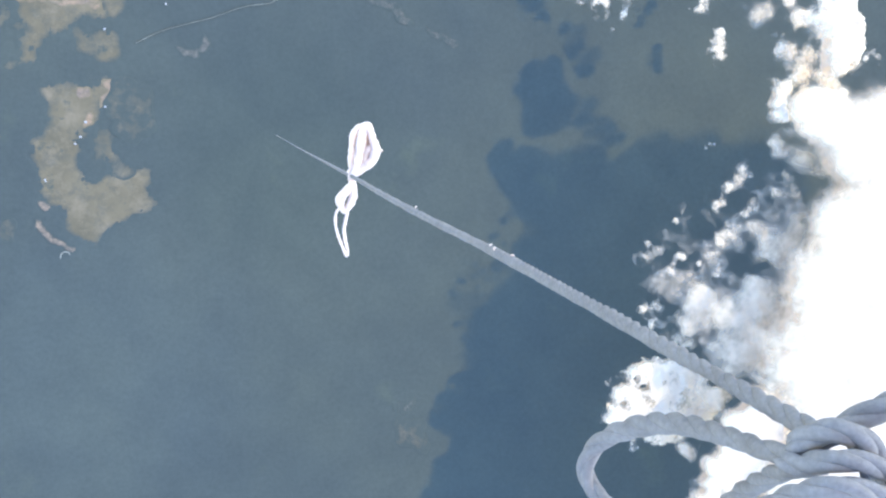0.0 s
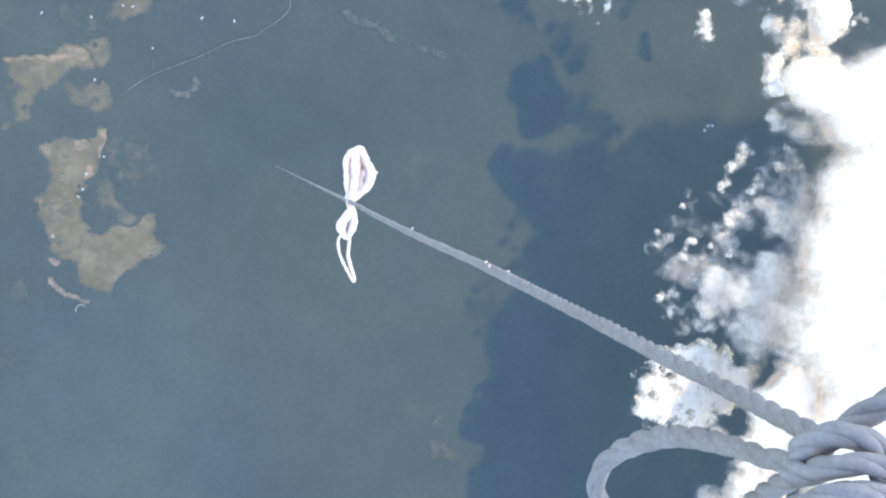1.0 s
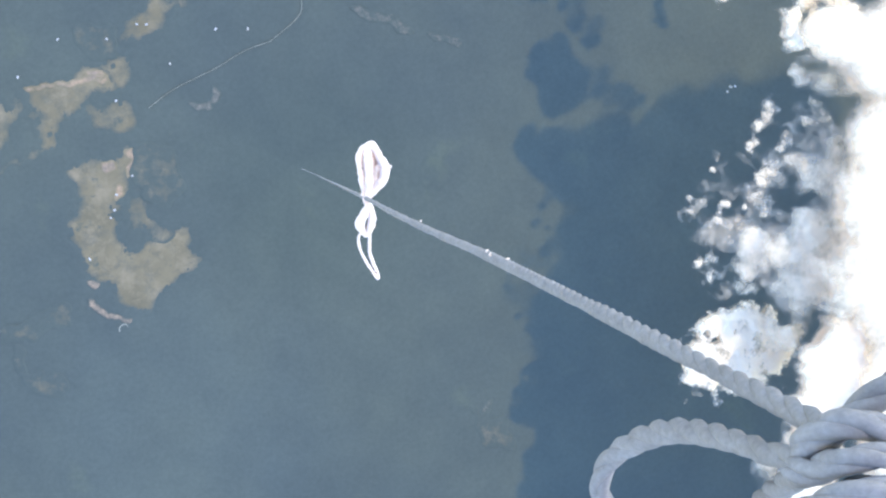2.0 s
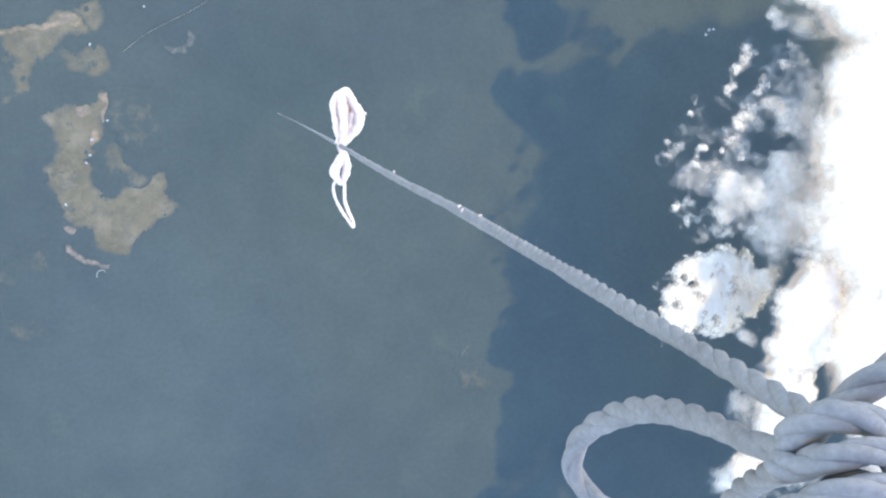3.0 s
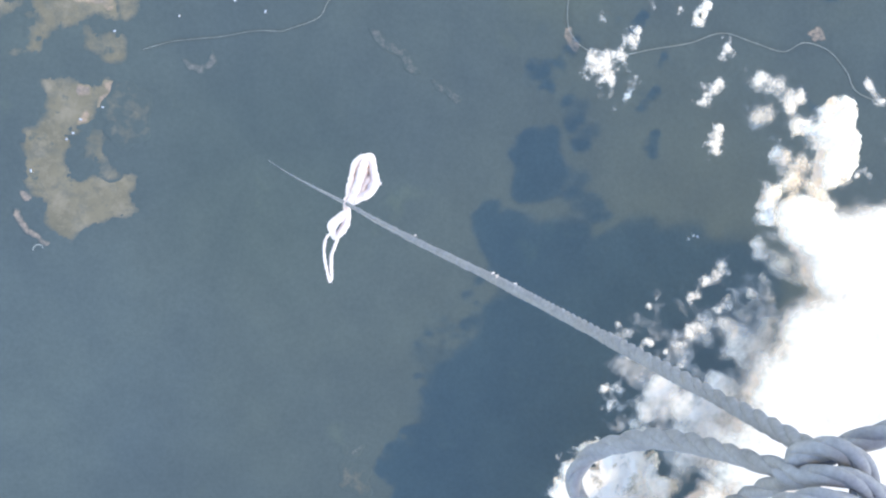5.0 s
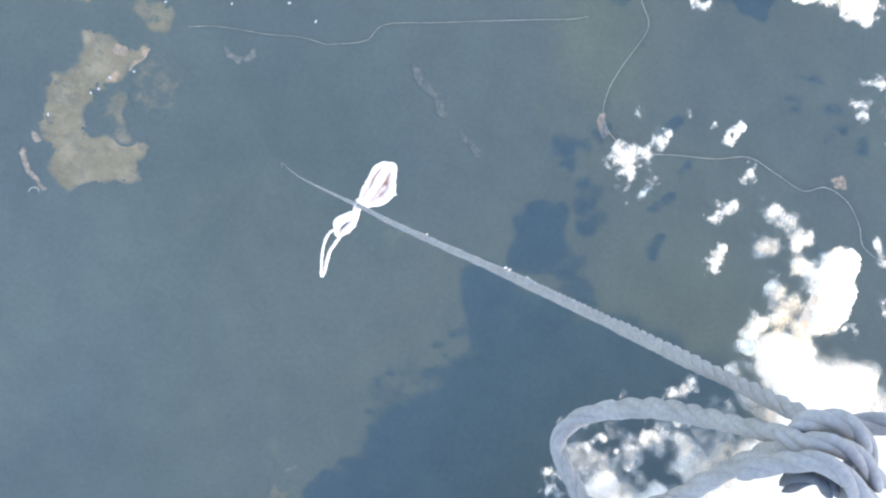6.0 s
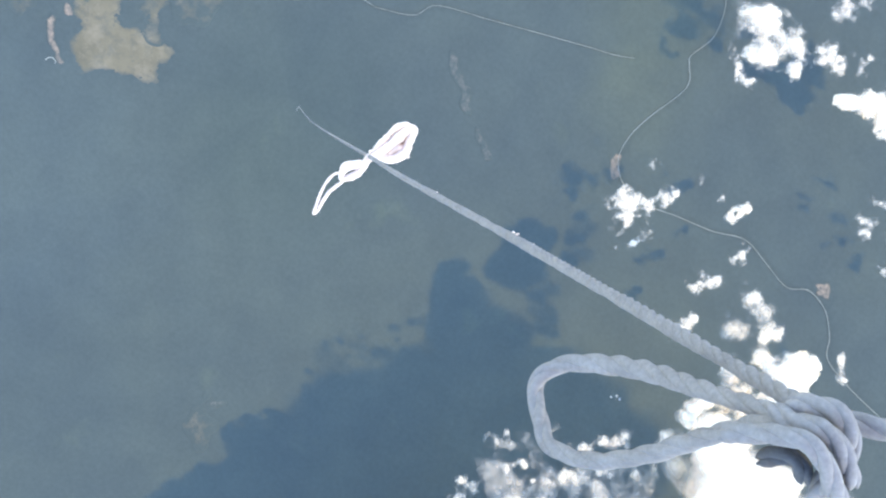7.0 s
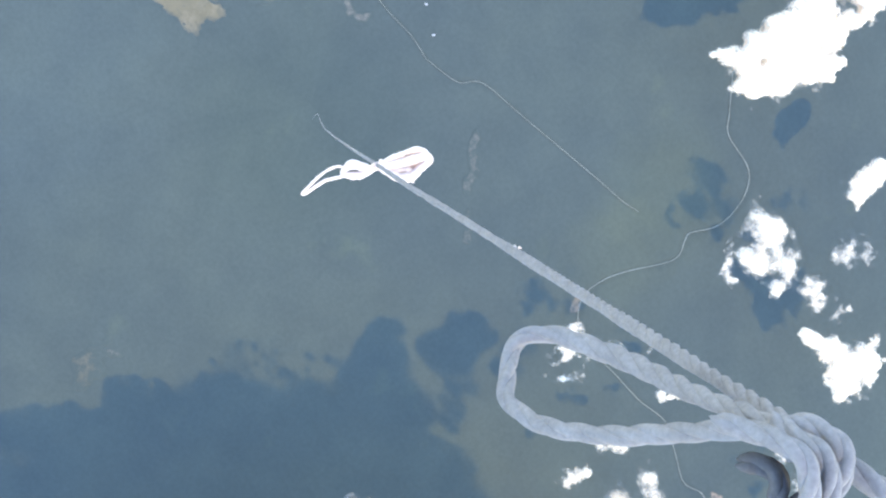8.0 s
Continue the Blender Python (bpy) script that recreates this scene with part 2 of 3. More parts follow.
# ---- ground, fields, roads ----
FIELDS = {
    "main": [(-667, 137), (-616, 156), (-557, 163), (-464, 172), (-469, 133), (-505, 66), (-537, -8), (-575, -84), (-581, -141), (-507, -149), (-492, -120), (-472, -111), (-376, -132), (-346, -166), (-337, -228), (-398, -237), (-456, -278), (-502, -313), (-549, -345), (-604, -290), (-645, -245), (-689, -197), (-701, -138), (-732, -57), (-700, -20), (-653, 22), (-651, 78)],
    "spur": [(-510, -28), (-470, 13), (-447, 4), (-451, -30), (-473, -52), (-443, -85), (-432, -125), (-481, -131), (-491, -95), (-522, -72)],
    "strip": [(-734, 420), (-646, 425), (-492, 421), (-474, 397), (-498, 362), (-566, 334), (-642, 303), (-692, 222), (-738, 223), (-871, 160), (-910, 170), (-791, 220), (-710, 271), (-682, 309), (-760, 318), (-764, 340), (-705, 340)],
    "neck": [(-490, 429), (-430, 465), (-426, 442), (-418, 394), (-462, 365), (-484, 374)],
    "patch": [(-580, 309), (-492, 333), (-404, 279), (-427, 220), (-505, 236), (-566, 269)],
    "upper": [(-420, 501), (-387, 557), (-296, 606), (-179, 578), (-227, 519), (-307, 499), (-380, 481)],
    "edge": [(-805, 393), (-764, 415), (-790, 336), (-841, 267), (-903, 258), (-869, 374)],
}
FULLNESS = {"spur": 0.62, "patch": 0.72, "edge": 0.8, "upper": 0.85, "neck": 0.85}
SCARS = {
    "ring": [(-176, 313), (-160, 291), (-158, 265), (-175, 237), (-205, 219), (-237, 221), (-256, 242), (-257, 264), (-246, 254), (-225, 238), (-201, 247), (-184, 268), (-180, 292)],
    "scar_a": [(290, 441), (314, 443), (369, 407), (423, 374), (474, 332), (489, 299), (451, 319), (402, 353), (343, 387)],
    "scar_b": [(500, 310), (530, 311), (582, 287), (631, 265), (620, 246), (566, 265)],
    "glade_a": [(417, -933), (439, -897), (466, -891), (446, -924)],
    "glade_b": [(430, -1014), (455, -988), (486, -1016), (464, -1036)],
}
SCRUB = {
    "scrub_a": [(-460, 151), (-351, 145), (-335, 38), (-398, -28), (-456, 8), (-472, 63)],
    "scrub_b": [(-541, 563), (-420, 556), (-418, 472), (-465, 443), (-528, 469)],
    "scrub_c": [(-1006, -290), (-897, -283), (-765, -254), (-756, -299), (-896, -342), (-1021, -345)],
    "scrub_d": [(-971, -355), (-946, -454), (-834, -504), (-858, -525), (-959, -503), (-994, -386)],
    "scrub_e": [(375, -949), (401, -905), (424, -921), (414, -952), (471, -967), (468, -1055), (406, -1040)],
}
BARE = {
    "lip": [(-735, 419), (-632, 410), (-493, 405), (-486, 393), (-533, 390), (-652, 403), (-735, 405)],
    "south": [(-717, -257), (-699, -269), (-668, -310), (-631, -334), (-576, -366), (-587, -382), (-637, -354), (-680, -329), (-708, -288)],
    "north": [(-569, 144), (-528, 152), (-531, 116), (-560, 102), (-574, 113)],
    "centre": [(-549, 63), (-530, 69), (-526, 31), (-546, 11), (-557, 28)],
    "rim": [(-708, -197), (-686, -206), (-660, -231), (-651, -248), (-676, -238), (-703, -220)],
    "strip": [(-560, 418), (-493, 418), (-483, 388), (-505, 376), (-530, 400)],
    "corner": [(-489, 162), (-458, 161), (-471, 114), (-498, 73), (-500, 103), (-479, 134)],
    "crossroads": [(1758, 634), (1805, 658), (1831, 628), (1791, 607)],
    "bend": [(924, 528), (943, 548), (991, 486), (982, 455), (945, 480)],
}
ROADS = {
    "lane": ([(-384, 274), (-306, 309), (-219, 332), (-148, 349), (-53, 380), (32, 391)], 1.6),
    "long": ([(32, 391), (139, 450), (179, 522), (334, 595), (501, 673), (645, 739), (723, 773), (780, 807)], 2.0),
    "winding": ([(506, 1280), (619, 1217), (685, 1185), (816, 1200), (897, 1144), (941, 1036), (922, 935), (938, 908), (978, 846), (942, 686), (934, 598), (954, 521), (1024, 471), (1123, 470), (1235, 507), (1359, 545), (1467, 594), (1577, 580), (1688, 564), (1758, 604), (1847, 590), (1922, 531), (1970, 468), (2098, 441), (2290, 430)], 2.8),
    "faint": ([(-1062, -298), (-971, -290), (-881, -285), (-771, -271)], 1.7),
}


def wobble(x, y, amount, seed):
    return x + amount * fbm(x, y, 60, 5, seed, 0.75), y + amount * fbm(x, y, 60, 5, seed + 5, 0.75)


def clear_of_trees(x, y):
    """1 in the open, 0 under trees."""
    wx, wy = wobble(x, y, 24, 40)
    open_land = np.zeros(x.shape)
    for corners in (*FIELDS.values(), *BARE.values()):
        open_land = np.maximum(open_land, inside(wx, wy, corners))
    for points, width in ROADS.values():
        for px, py in spline(points, 9):
            near = (np.abs(x - px) < 14) & (np.abs(y - py) < 14)
            open_land[near] = np.maximum(open_land[near], (np.hypot(x[near] - px, y[near] - py) < width + 4.5))
    return open_land


def build_ground():
    x, y = np.meshgrid(np.linspace(-15000, 15000, 61), np.linspace(-15000, 15000, 61), indexing="ij")
    verts = np.stack([x.ravel(), y.ravel(), np.zeros(x.size)], -1)
    ob = new("ground", mesh_from("ground", verts, grid_faces(np.ones((60, 60), bool)), FOREST))
    ob.location.z = GROUND
    tagged(ob, "wooded plain under hazy daylight, dull green", "ground", kind="structure")


def build_canopy():
    cell = 7.0
    x, y = np.meshgrid(np.arange(-1350, 2650, cell), np.arange(-1980, 2000, cell), indexing="ij")
    z = 1.6 + 0.5 * fbm(x, y, 45, 2, 3) + 0.6 * (domes(x, y, 15, 9) - 0.5)
    bare = clear_of_trees(x, y)
    for axis in (0, 1):
        bare = np.maximum(bare, (np.roll(bare, 1, axis) + np.roll(bare, -1, axis)) / 3)
    z = z + (0.15 - z) * bare
    verts = np.stack([x.ravel(), y.ravel(), z.ravel()], -1)
    ob = new("forest_canopy", mesh_from("forest_canopy", verts, grid_faces(np.ones((x.shape[0] - 1, x.shape[1] - 1), bool)), FOREST))
    ob.location.z = GROUND
    tagged(ob, "dense dull green forest canopy round the fields", "forest", kind="stuff")


def patch_of_land(name, corners, mat, height, cell, label, category, seed, fade=2, most=1.0, rough=24):
    """A sheet of land with a ragged edge. fade: cells over which it thins out; most: its fullest cover."""
    c = np.array(corners, float)
    lo, hi = c.min(0) - 45, c.max(0) + 45
    x, y = np.meshgrid(np.arange(lo[0], hi[0], cell), np.arange(lo[1], hi[1], cell), indexing="ij")
    wx, wy = wobble(x, y, rough, 40)
    keep = inside(wx, wy, corners)
    cover = keep.astype(float)
    for _ in range(2 * fade):
        for axis in (0, 1):
            cover = (np.roll(cover, 1, axis) + cover + np.roll(cover, -1, axis)) / 3
    cover = np.clip((cover - 0.15) / 0.7, 0, 1) * most
    keep = cover > 0.02
    keep = keep[:-1, :-1] & keep[1:, 1:]
    z = height * np.clip(cover / (0.3 * most), 0.25, 1) + 0.2 * fbm(x, y, 40, 2, seed)
    verts, faces, used = compact(np.stack([x.ravel(), y.ravel(), z.ravel()], -1), grid_faces(keep))
    me = mesh_from(name, verts, faces, mat)
    me.attributes.new("cover", "FLOAT", "POINT").data.foreach_set("value", cover.ravel()[used].astype(np.float32))
    ob = new(name, me)
    ob.location.z = GROUND
    tagged(ob, label, category, kind="structure")


def build_road(points, width, label):
    line = spline(points, 8)
    side = np.gradient(line, axis=0)
    side = np.stack([-side[:, 1], side[:, 0]], -1) / np.linalg.norm(side, axis=1)[:, None]
    half = width / 2 * (1 + 0.25 * fbm(line[:, 0], line[:, 1], 40, 2, 71))[:, None]
    across = (-1.0, -0.7, 0.7, 1.0)
    verts = np.stack([np.c_[line + side * half * a, np.full(len(line), 2.2 if abs(a) < 0.9 else 0.6)] for a in across], 1)
    ob = new("road", mesh_from("road", verts.reshape(-1, 3), grid_faces(np.ones((len(line) - 1, 3), bool)), DIRT))
    ob.location.z = GROUND
    tagged(ob, label, "road", kind="structure")


build_ground()
build_canopy()
for k, (key, corners) in enumerate(FIELDS.items()):
    patch_of_land("field", corners, PASTURE, 0.6, 4.0, "dry yellow-green pasture cleared in the forest", "field", 100 + k, 7, FULLNESS.get(key, 1.0))
for k, corners in enumerate(SCRUB.values()):
    patch_of_land("scrub", corners, PASTURE, 3.0, 4.0, "thin half-cleared scrub at the forest edge", "scrub", 150 + k, 5, 0.34)
for k, (key, corners) in enumerate(BARE.items()):
    patch_of_land("bare_earth", corners, FIELD_EARTH if key in ("north", "centre", "strip", "corner", "lip") else EARTH, 1.6, 3.0, "bare reddish earth beside the pasture", "bare earth", 200 + k, 2, 0.66, 6)
for k, (key, corners) in enumerate(SCARS.items()):
    patch_of_land("clearing", corners, THIN_EARTH, 2.9, 3.0, "thin pale clearing where earth shows between trees", "clearing", 270 + k, 2, 0.62 if key == "ring" else 0.40, 9)
build_road(*ROADS["lane"], "faint pale dirt lane at the forest edge")
build_road(*ROADS["long"], "pale straight dirt road through the forest")
build_road(*ROADS["winding"], "pale winding dirt road through the forest")
build_road(*ROADS["faint"], "faint overgrown dirt track in the forest")
build_road([(-645, -385), (-642, -372), (-631, -365), (-619, -368), (-616, -375)], 4.0, "short pale curve of dirt track")


# ---- houses ----
def build_house(x, y, turn, length, width):
    root = tagged(new("farmhouse"), "small whitewashed farmhouse with a pale metal roof", "house", "farmhouses")
    root.matrix_world = pose(x, y, GROUND + 0.4, 0, 0, turn)
    bm = bmesh.new()
    bmesh.ops.create_cube(bm, size=1, matrix=Matrix.Translation((0, 0, 1.5)) @ Matrix.Diagonal((length, width, 3.2, 1)))
    part("wall", bm, PLASTER, root)
    for s in (-1, 1):
        bm = bmesh.new()
        pitch = Matrix.Translation((0, s * width * 0.27, 3.9)) @ Matrix.Rotation(-s * 0.42, 4, "X")
        bmesh.ops.create_cube(bm, size=1, matrix=pitch @ Matrix.Diagonal((length + 1.0, width * 0.64, 0.18, 1)))
        part("roof", bm, ROOF, root)


HOUSES = [(-485, 81), (-475, 318), (-744, 454), (-676, -141), (-581, -31), (-564, -10), (-599, 539), (-27, 444), (-455, 508), (-355, 532), (-327, 525), (-124, 465), (-287, 392), (1480, -87), (-546, 35)]
for k, (hx, hy) in enumerate(HOUSES):
    build_house(hx, hy, 37 * k % 180, 6 + 1.0 * (k % 4), 4.6 + 0.6 * (k % 3))


# ---- clouds ----
def separate(keep):
    """The connected pieces of a set of grid cells, as masks; crumbs are left out."""
    left = keep.copy()
    pieces = []
    for i, j in np.argwhere(keep):
        if not left[i, j]:
            continue
        piece, front = np.zeros(keep.shape, bool), [(i, j)]
        left[i, j] = False
        while front:
            a, b = front.pop()
            piece[a, b] = True
            for c, d in ((a + 1, b), (a - 1, b), (a, b + 1), (a, b - 1)):
                if 0 <= c < keep.shape[0] and 0 <= d < keep.shape[1] and left[c, d]:
                    left[c, d] = False
                    front.append((c, d))
        if piece.sum() > 14:
            pieces.append(piece)
    return pieces


def build_cloud(puffs, base, seed, label, cell=2.5, gaps=(), ragged=1.0, grain=60.0, edge=0.75, tall=40.0, cover=1.0, mat=None):
    """One cumulus over the ground: a flat base and a heaped top over rounded puffs (x, y, radius, depth). gaps: holes in it (x, y, radius);
    grain: size of the lumps along its rim; edge: how softly it thins out."""
    b = np.array(puffs, float)
    lo, hi = (b[:, :2] - 1.9 * b[:, 2:3]).min(0) - 20, (b[:, :2] + 1.9 * b[:, 2:3]).max(0) + 20
    x, y = np.meshgrid(np.arange(lo[0], hi[0], cell), np.arange(lo[1], hi[1], cell), indexing="ij")
    wx = x + 0.22 * grain * min(1.0, ragged) * fbm(x, y, grain, 4, seed + 3, 0.6)
    wy = y + 0.22 * grain * min(1.0, ragged) * fbm(x, y, grain, 4, seed + 9, 0.6)
    free, depth, mass = np.ones(x.shape), np.zeros(x.shape), np.full(x.shape, 1e-6)
    for px, py, r, d in b:
        w = np.exp(-1.25 * ((wx - px) ** 2 + (wy - py) ** 2) / r ** 2)
        free, depth, mass = free * (1 - 0.93 * w), depth + w * d, mass + w
    body, depth = 1 - free, depth / mass
    f = body - 0.24 + ragged * (0.22) * fbm(x, y, grain, 6, seed, 0.64)
    for px, py, r in gaps:
        f = f - 1.5 * np.exp(-1.6 * ((wx - px) ** 2 + (wy - py) ** 2) / r ** 2)
    f = np.where(body < 0.06, -1, f)
    rise = np.clip(body - 0.12 + 0.10 * fbm(x, y, 2 * grain, 3, seed, 0.45), 0, 0.85) ** 0.9 * np.clip(f / 0.12, 0, 1) ** 0.5
    wide = min(1.0, b[:, 2].max() / 150.0)
    heaps = wide * (18 * domes(x, y, 150, seed + 21) + 5 * domes(x, y, 64, seed + 31)) + 0.10 * grain * (domes(x, y, 0.55 * grain, seed + 41) + fbm(x, y, grain, 4, seed + 71, 0.5))
    top = rise * depth * (tall + 1.3 * heaps)
    under = -rise * (0.22 * tall + 3) * (1 + 0.4 * fbm(x, y, 50, 3, seed + 61))
    keep = f > 0
    keep = keep[:-1, :-1] | keep[1:, 1:] | keep[1:, :-1] | keep[:-1, 1:]
    thick = cover * np.clip(f / edge, 0, 1)
    verts = np.concatenate([np.stack([x.ravel(), y.ravel(), z.ravel()], -1) for z in (top, under)])
    pieces = separate(keep)
    root = None
    if len(pieces) > 1:
        root = new("cloud")
        root.location.z = GROUND + base
    for piece in pieces:
        faces = grid_faces(piece)
        v, faces, used = compact(verts, np.concatenate([faces, faces[:, ::-1] + x.size]))
        me = mesh_from("puff" if root else "cloud", v, faces, mat or CLOUD)
        me.attributes.new("cloud_depth", "FLOAT", "POINT").data.foreach_set("value", np.tile(thick.ravel(), 2)[used].astype(np.float32))
        ob = new("puff" if root else "cloud", me)
        if root:
            ob.parent = root
        else:
            ob.location.z = GROUND + base
    tagged(root or ob, label, "cloud", "clouds over the forest")


# the bulk of the great cumulus behind its lumpy rim
MASS = [(1740 - 100 * (j > 1) + 190 * i, -190 - 225 * j, 215, 1.2) for j in range(7) for i in range(4)]

# the great cumulus: a dense bright top, high enough to shade the forest beside it
build_cloud([(1499, 47, 60, 0.9), (1622, -33, 118, 1), (1612, -806, 138, 1), (1552, -933, 134, 1), (1519, -1079, 142, 1), (1889, -24, 75, 1.1), (1991, -11, 110, 1.1), (2078, -68, 157, 1.2), (2269, -57, 204, 1.2), (1702, 10, 75, 1), (1501, -1136, 126, 1), (1440, -1268, 118, 1), (1492, -1419, 157, 1), (1427, -701, 131, 1), (1506, -482, 131, 1), (1407, -979, 142, 1), (1437, -1163, 126, 0.9), (1505, -39, 67, 0.9), (1574, -99, 76, 0.9), (1461, 17, 56, 0.8), (1554, -266, 88, 1), (1523, -448, 110, 1.1), (1467, -626, 110, 1.1)] + MASS,
            740, 11, "great dense white cumulus, bright on top", cell=4.5, grain=100, edge=0.7, tall=80, ragged=0.75)
build_cloud([(1556, 316, 53, 1.1), (1523, 257, 66, 1.2), (1560, 183, 62, 1.2), (1533, 141, 53, 1), (1599, 236, 37, 0.9)],
            720, 41, "rounded white cumulus tower", cell=3, grain=60, edge=0.5, tall=90, ragged=0.9)
build_cloud([(1600, 97, 47, 0.8), (1635, 48, 53, 0.8), (1526, 293, 40, 0.5), (1467, 187, 34, 0.4), (1526, 124, 43, 0.5), (1488, 349, 40, 0.35), (1561, 183, 40, 0.5)],
            560, 42, "torn white shoulder between the tower and the great cumulus", cell=2.5, grain=45, edge=0.8, tall=40, ragged=1.1)
build_cloud([(1450, 392, 54, 0.6), (1422, 402, 36, 0.5), (1480, 372, 40, 0.5)],
            500, 43, "small rounded white cloud beside the tower", grain=50, edge=1.45, tall=19, ragged=1.9, mat=SCRAP)
build_cloud([(1433, 300, 48, 0.3), (1474, 323, 35, 0.25)],
            450, 44, "thin pale veil of cloud beside the tower", grain=60, edge=0.8, tall=15, cover=0.55, mat=VEIL)
build_cloud([(1398, 83, 30, 0.7), (1388, 41, 35, 0.8), (1392, 2, 30, 0.7)],
            720, 45, "small bright white cumulus lump", grain=40, edge=0.8, tall=45, ragged=1.1)
build_cloud([(1485, 187, 44, 0.4), (1542, 141, 48, 0.4), (1533, 65, 35, 0.4), (1499, 34, 31, 0.4)],
            560, 46, "torn white cloud scraps between the tower and the great cumulus", grain=50, edge=1.45, tall=11, mat=SCRAP, ragged=1.9)
# its smooth lower fringe, in its shade, and the torn sunlit clumps at the edge
build_cloud([(1233, -508, 71, 0.55), (1195, -583, 61, 0.5), (1252, -797, 77, 0.6), (1172, -956, 37, 0.25), (1128, -1133, 77, 0.5), (1145, -1295, 92, 0.6), (1042, -1355, 71, 0.5)],
            590, 19, "smooth grey shaded cloud below the great cumulus", gaps=[(1542, -208, 40), (1491, -220, 22), (1326, -422, 37), (1382, -444, 23), (1411, -425, 18), (1061, -1002, 40), (1129, -1032, 43), (1258, -744, 17), (1292, -824, 18)], cell=4, grain=75, edge=0.8, tall=24, cover=0.86, ragged=0.9, mat=VEIL)
build_cloud([(1277, -558, 109, 0.6), (1377, -530, 109, 0.65), (1462, -616, 121, 0.7), (1344, -667, 100, 0.6), (1447, -372, 78, 0.6), (1474, -293, 72, 0.6), (1397, -338, 51, 0.5), (1538, -440, 91, 0.7), (1360, -305, 39, 0.35), (1485, -126, 63, 0.5), (1429, -81, 42, 0.35), (1552, -151, 60, 0.6), (1293, -697, 75, 0.6)],
            650, 22, "smooth grey-white thin flank of the great cumulus", gaps=[(1514, -205, 39), (1464, -216, 21), (1302, -414, 36), (1357, -436, 23), (1385, -418, 18)], cell=4, grain=75, edge=0.75, tall=24, cover=0.66, ragged=0.9, mat=VEIL)
build_cloud([(1282, -859, 71, 0.8), (1241, -977, 81, 0.9), (1365, -775, 65, 0.9), (1348, -827, 89, 0.95), (1322, -837, 77, 0.9), (1314, -984, 89, 0.95), (1199, -1080, 89, 0.9), (1332, -918, 74, 0.9), (1158, -1183, 89, 0.9), (1182, -1316, 94, 0.9), (1033, -1304, 74, 0.7)],
            720, 13, "dense white cumulus shoulder below the great one", cell=3.5, grain=70, edge=0.6, tall=60, ragged=0.9)
build_cloud([(1012, -883, 60, 0.8), (1013, -785, 41, 0.7), (1060, -751, 44, 0.7), (1116, -744, 44, 0.7), (1194, -736, 44, 0.6), (995, -843, 47, 0.7), (1059, -842, 69, 0.8), (1128, -812, 66, 0.8), (1203, -799, 63, 0.7), (1255, -842, 57, 0.6), (1163, -726, 41, 0.7), (1091, -719, 35, 0.7), (1048, -728, 25, 0.6), (1243, -751, 41, 0.6), (1128, -890, 71, 0.7), (1214, -885, 60, 0.6)],
            505, 31, "ragged cream-white cumulus edge lit by the sun", gaps=[(1073, -779, 13), (1049, -757, 9), (1122, -761, 9)], cell=2.5, grain=36, edge=0.7, tall=40, ragged=1.45)
build_cloud([(1402, -223, 56, 0.3), (1317, -326, 93, 0.3), (1240, -421, 99, 0.3), (1470, -217, 80, 0.35), (1165, -336, 71, 0.25), (1402, -394, 96, 0.35), (1198, -542, 80, 0.3), (1105, -464, 62, 0.25), (1495, -39, 68, 0.3), (1121, -629, 53, 0.25), (1325, -457, 62, 0.3), (1274, -373, 62, 0.3), (1173, -475, 68, 0.3), (1436, -305, 62, 0.3)],
            570, 20, "thin torn haze of cloud round the brighter clumps", gaps=[(1334, -433, 31), (1402, -447, 25), (1368, -246, 22), (1215, -306, 25), (1308, -220, 15)], cell=3, grain=46, edge=0.95, tall=12, cover=0.46, ragged=1.6, mat=WISP)
build_cloud([(1081, -390, 34, 0.5), (1112, -379, 27, 0.45), (1055, -405, 18, 0.4)],
            490, 38, "small torn white cloud scrap", grain=35, edge=1.45, tall=12, ragged=1.9, mat=SCRAP)
build_cloud([(1101, -543, 38, 0.6), (1084, -577, 27, 0.5), (1138, -598, 31, 0.6), (1169, -625, 31, 0.6), (1162, -571, 22, 0.5), (1200, -659, 27, 0.6), (1054, -541, 16, 0.4)],
            530, 33, "torn cream-white cloud clumps in the sun", grain=38, edge=1.45, tall=14, ragged=1.9, mat=SCRAP)
build_cloud([(1246, -387, 24, 0.5), (1256, -430, 22, 0.5), (1236, -351, 20, 0.5), (1209, -410, 17, 0.4), (1119, -427, 26, 0.35), (1142, -390, 20, 0.35)],
            610, 35, "torn white cloud scraps beside the great cumulus", grain=35, edge=1.45, tall=11, ragged=1.9, mat=SCRAP)
build_cloud([(1326, -173, 43, 0.5), (1348, -152, 28, 0.45), (1301, -188, 22, 0.4), (1251, -243, 22, 0.4), (1283, -241, 17, 0.35), (1363, -256, 30, 0.45), (1336, -275, 17, 0.4)],
            610, 93, "row of torn white cloud scraps", grain=40, edge=1.45, tall=12, ragged=1.9, mat=SCRAP)
build_cloud([(1198, -272, 23, 0.4), (1179, -295, 16, 0.35), (1268, -84, 9, 0.3), (1289, -73, 9, 0.3)],
            480, 95, "small torn white cloud scraps", grain=30, edge=1.45, tall=9, ragged=1.9, mat=SCRAP)
build_cloud([(1276, -337, 33, 0.5), (1309, -316, 26, 0.5), (1267, -359, 20, 0.45)],
            610, 97, "small torn white cloud clump", grain=38, edge=1.45, tall=13, ragged=1.9, mat=SCRAP)
build_cloud([(1483, -201, 35, 0.5), (1500, -182, 24, 0.5), (1459, -220, 20, 0.4)],
            560, 98, "small torn white cloud clump", grain=38, edge=1.45, tall=13, ragged=1.9, mat=SCRAP)
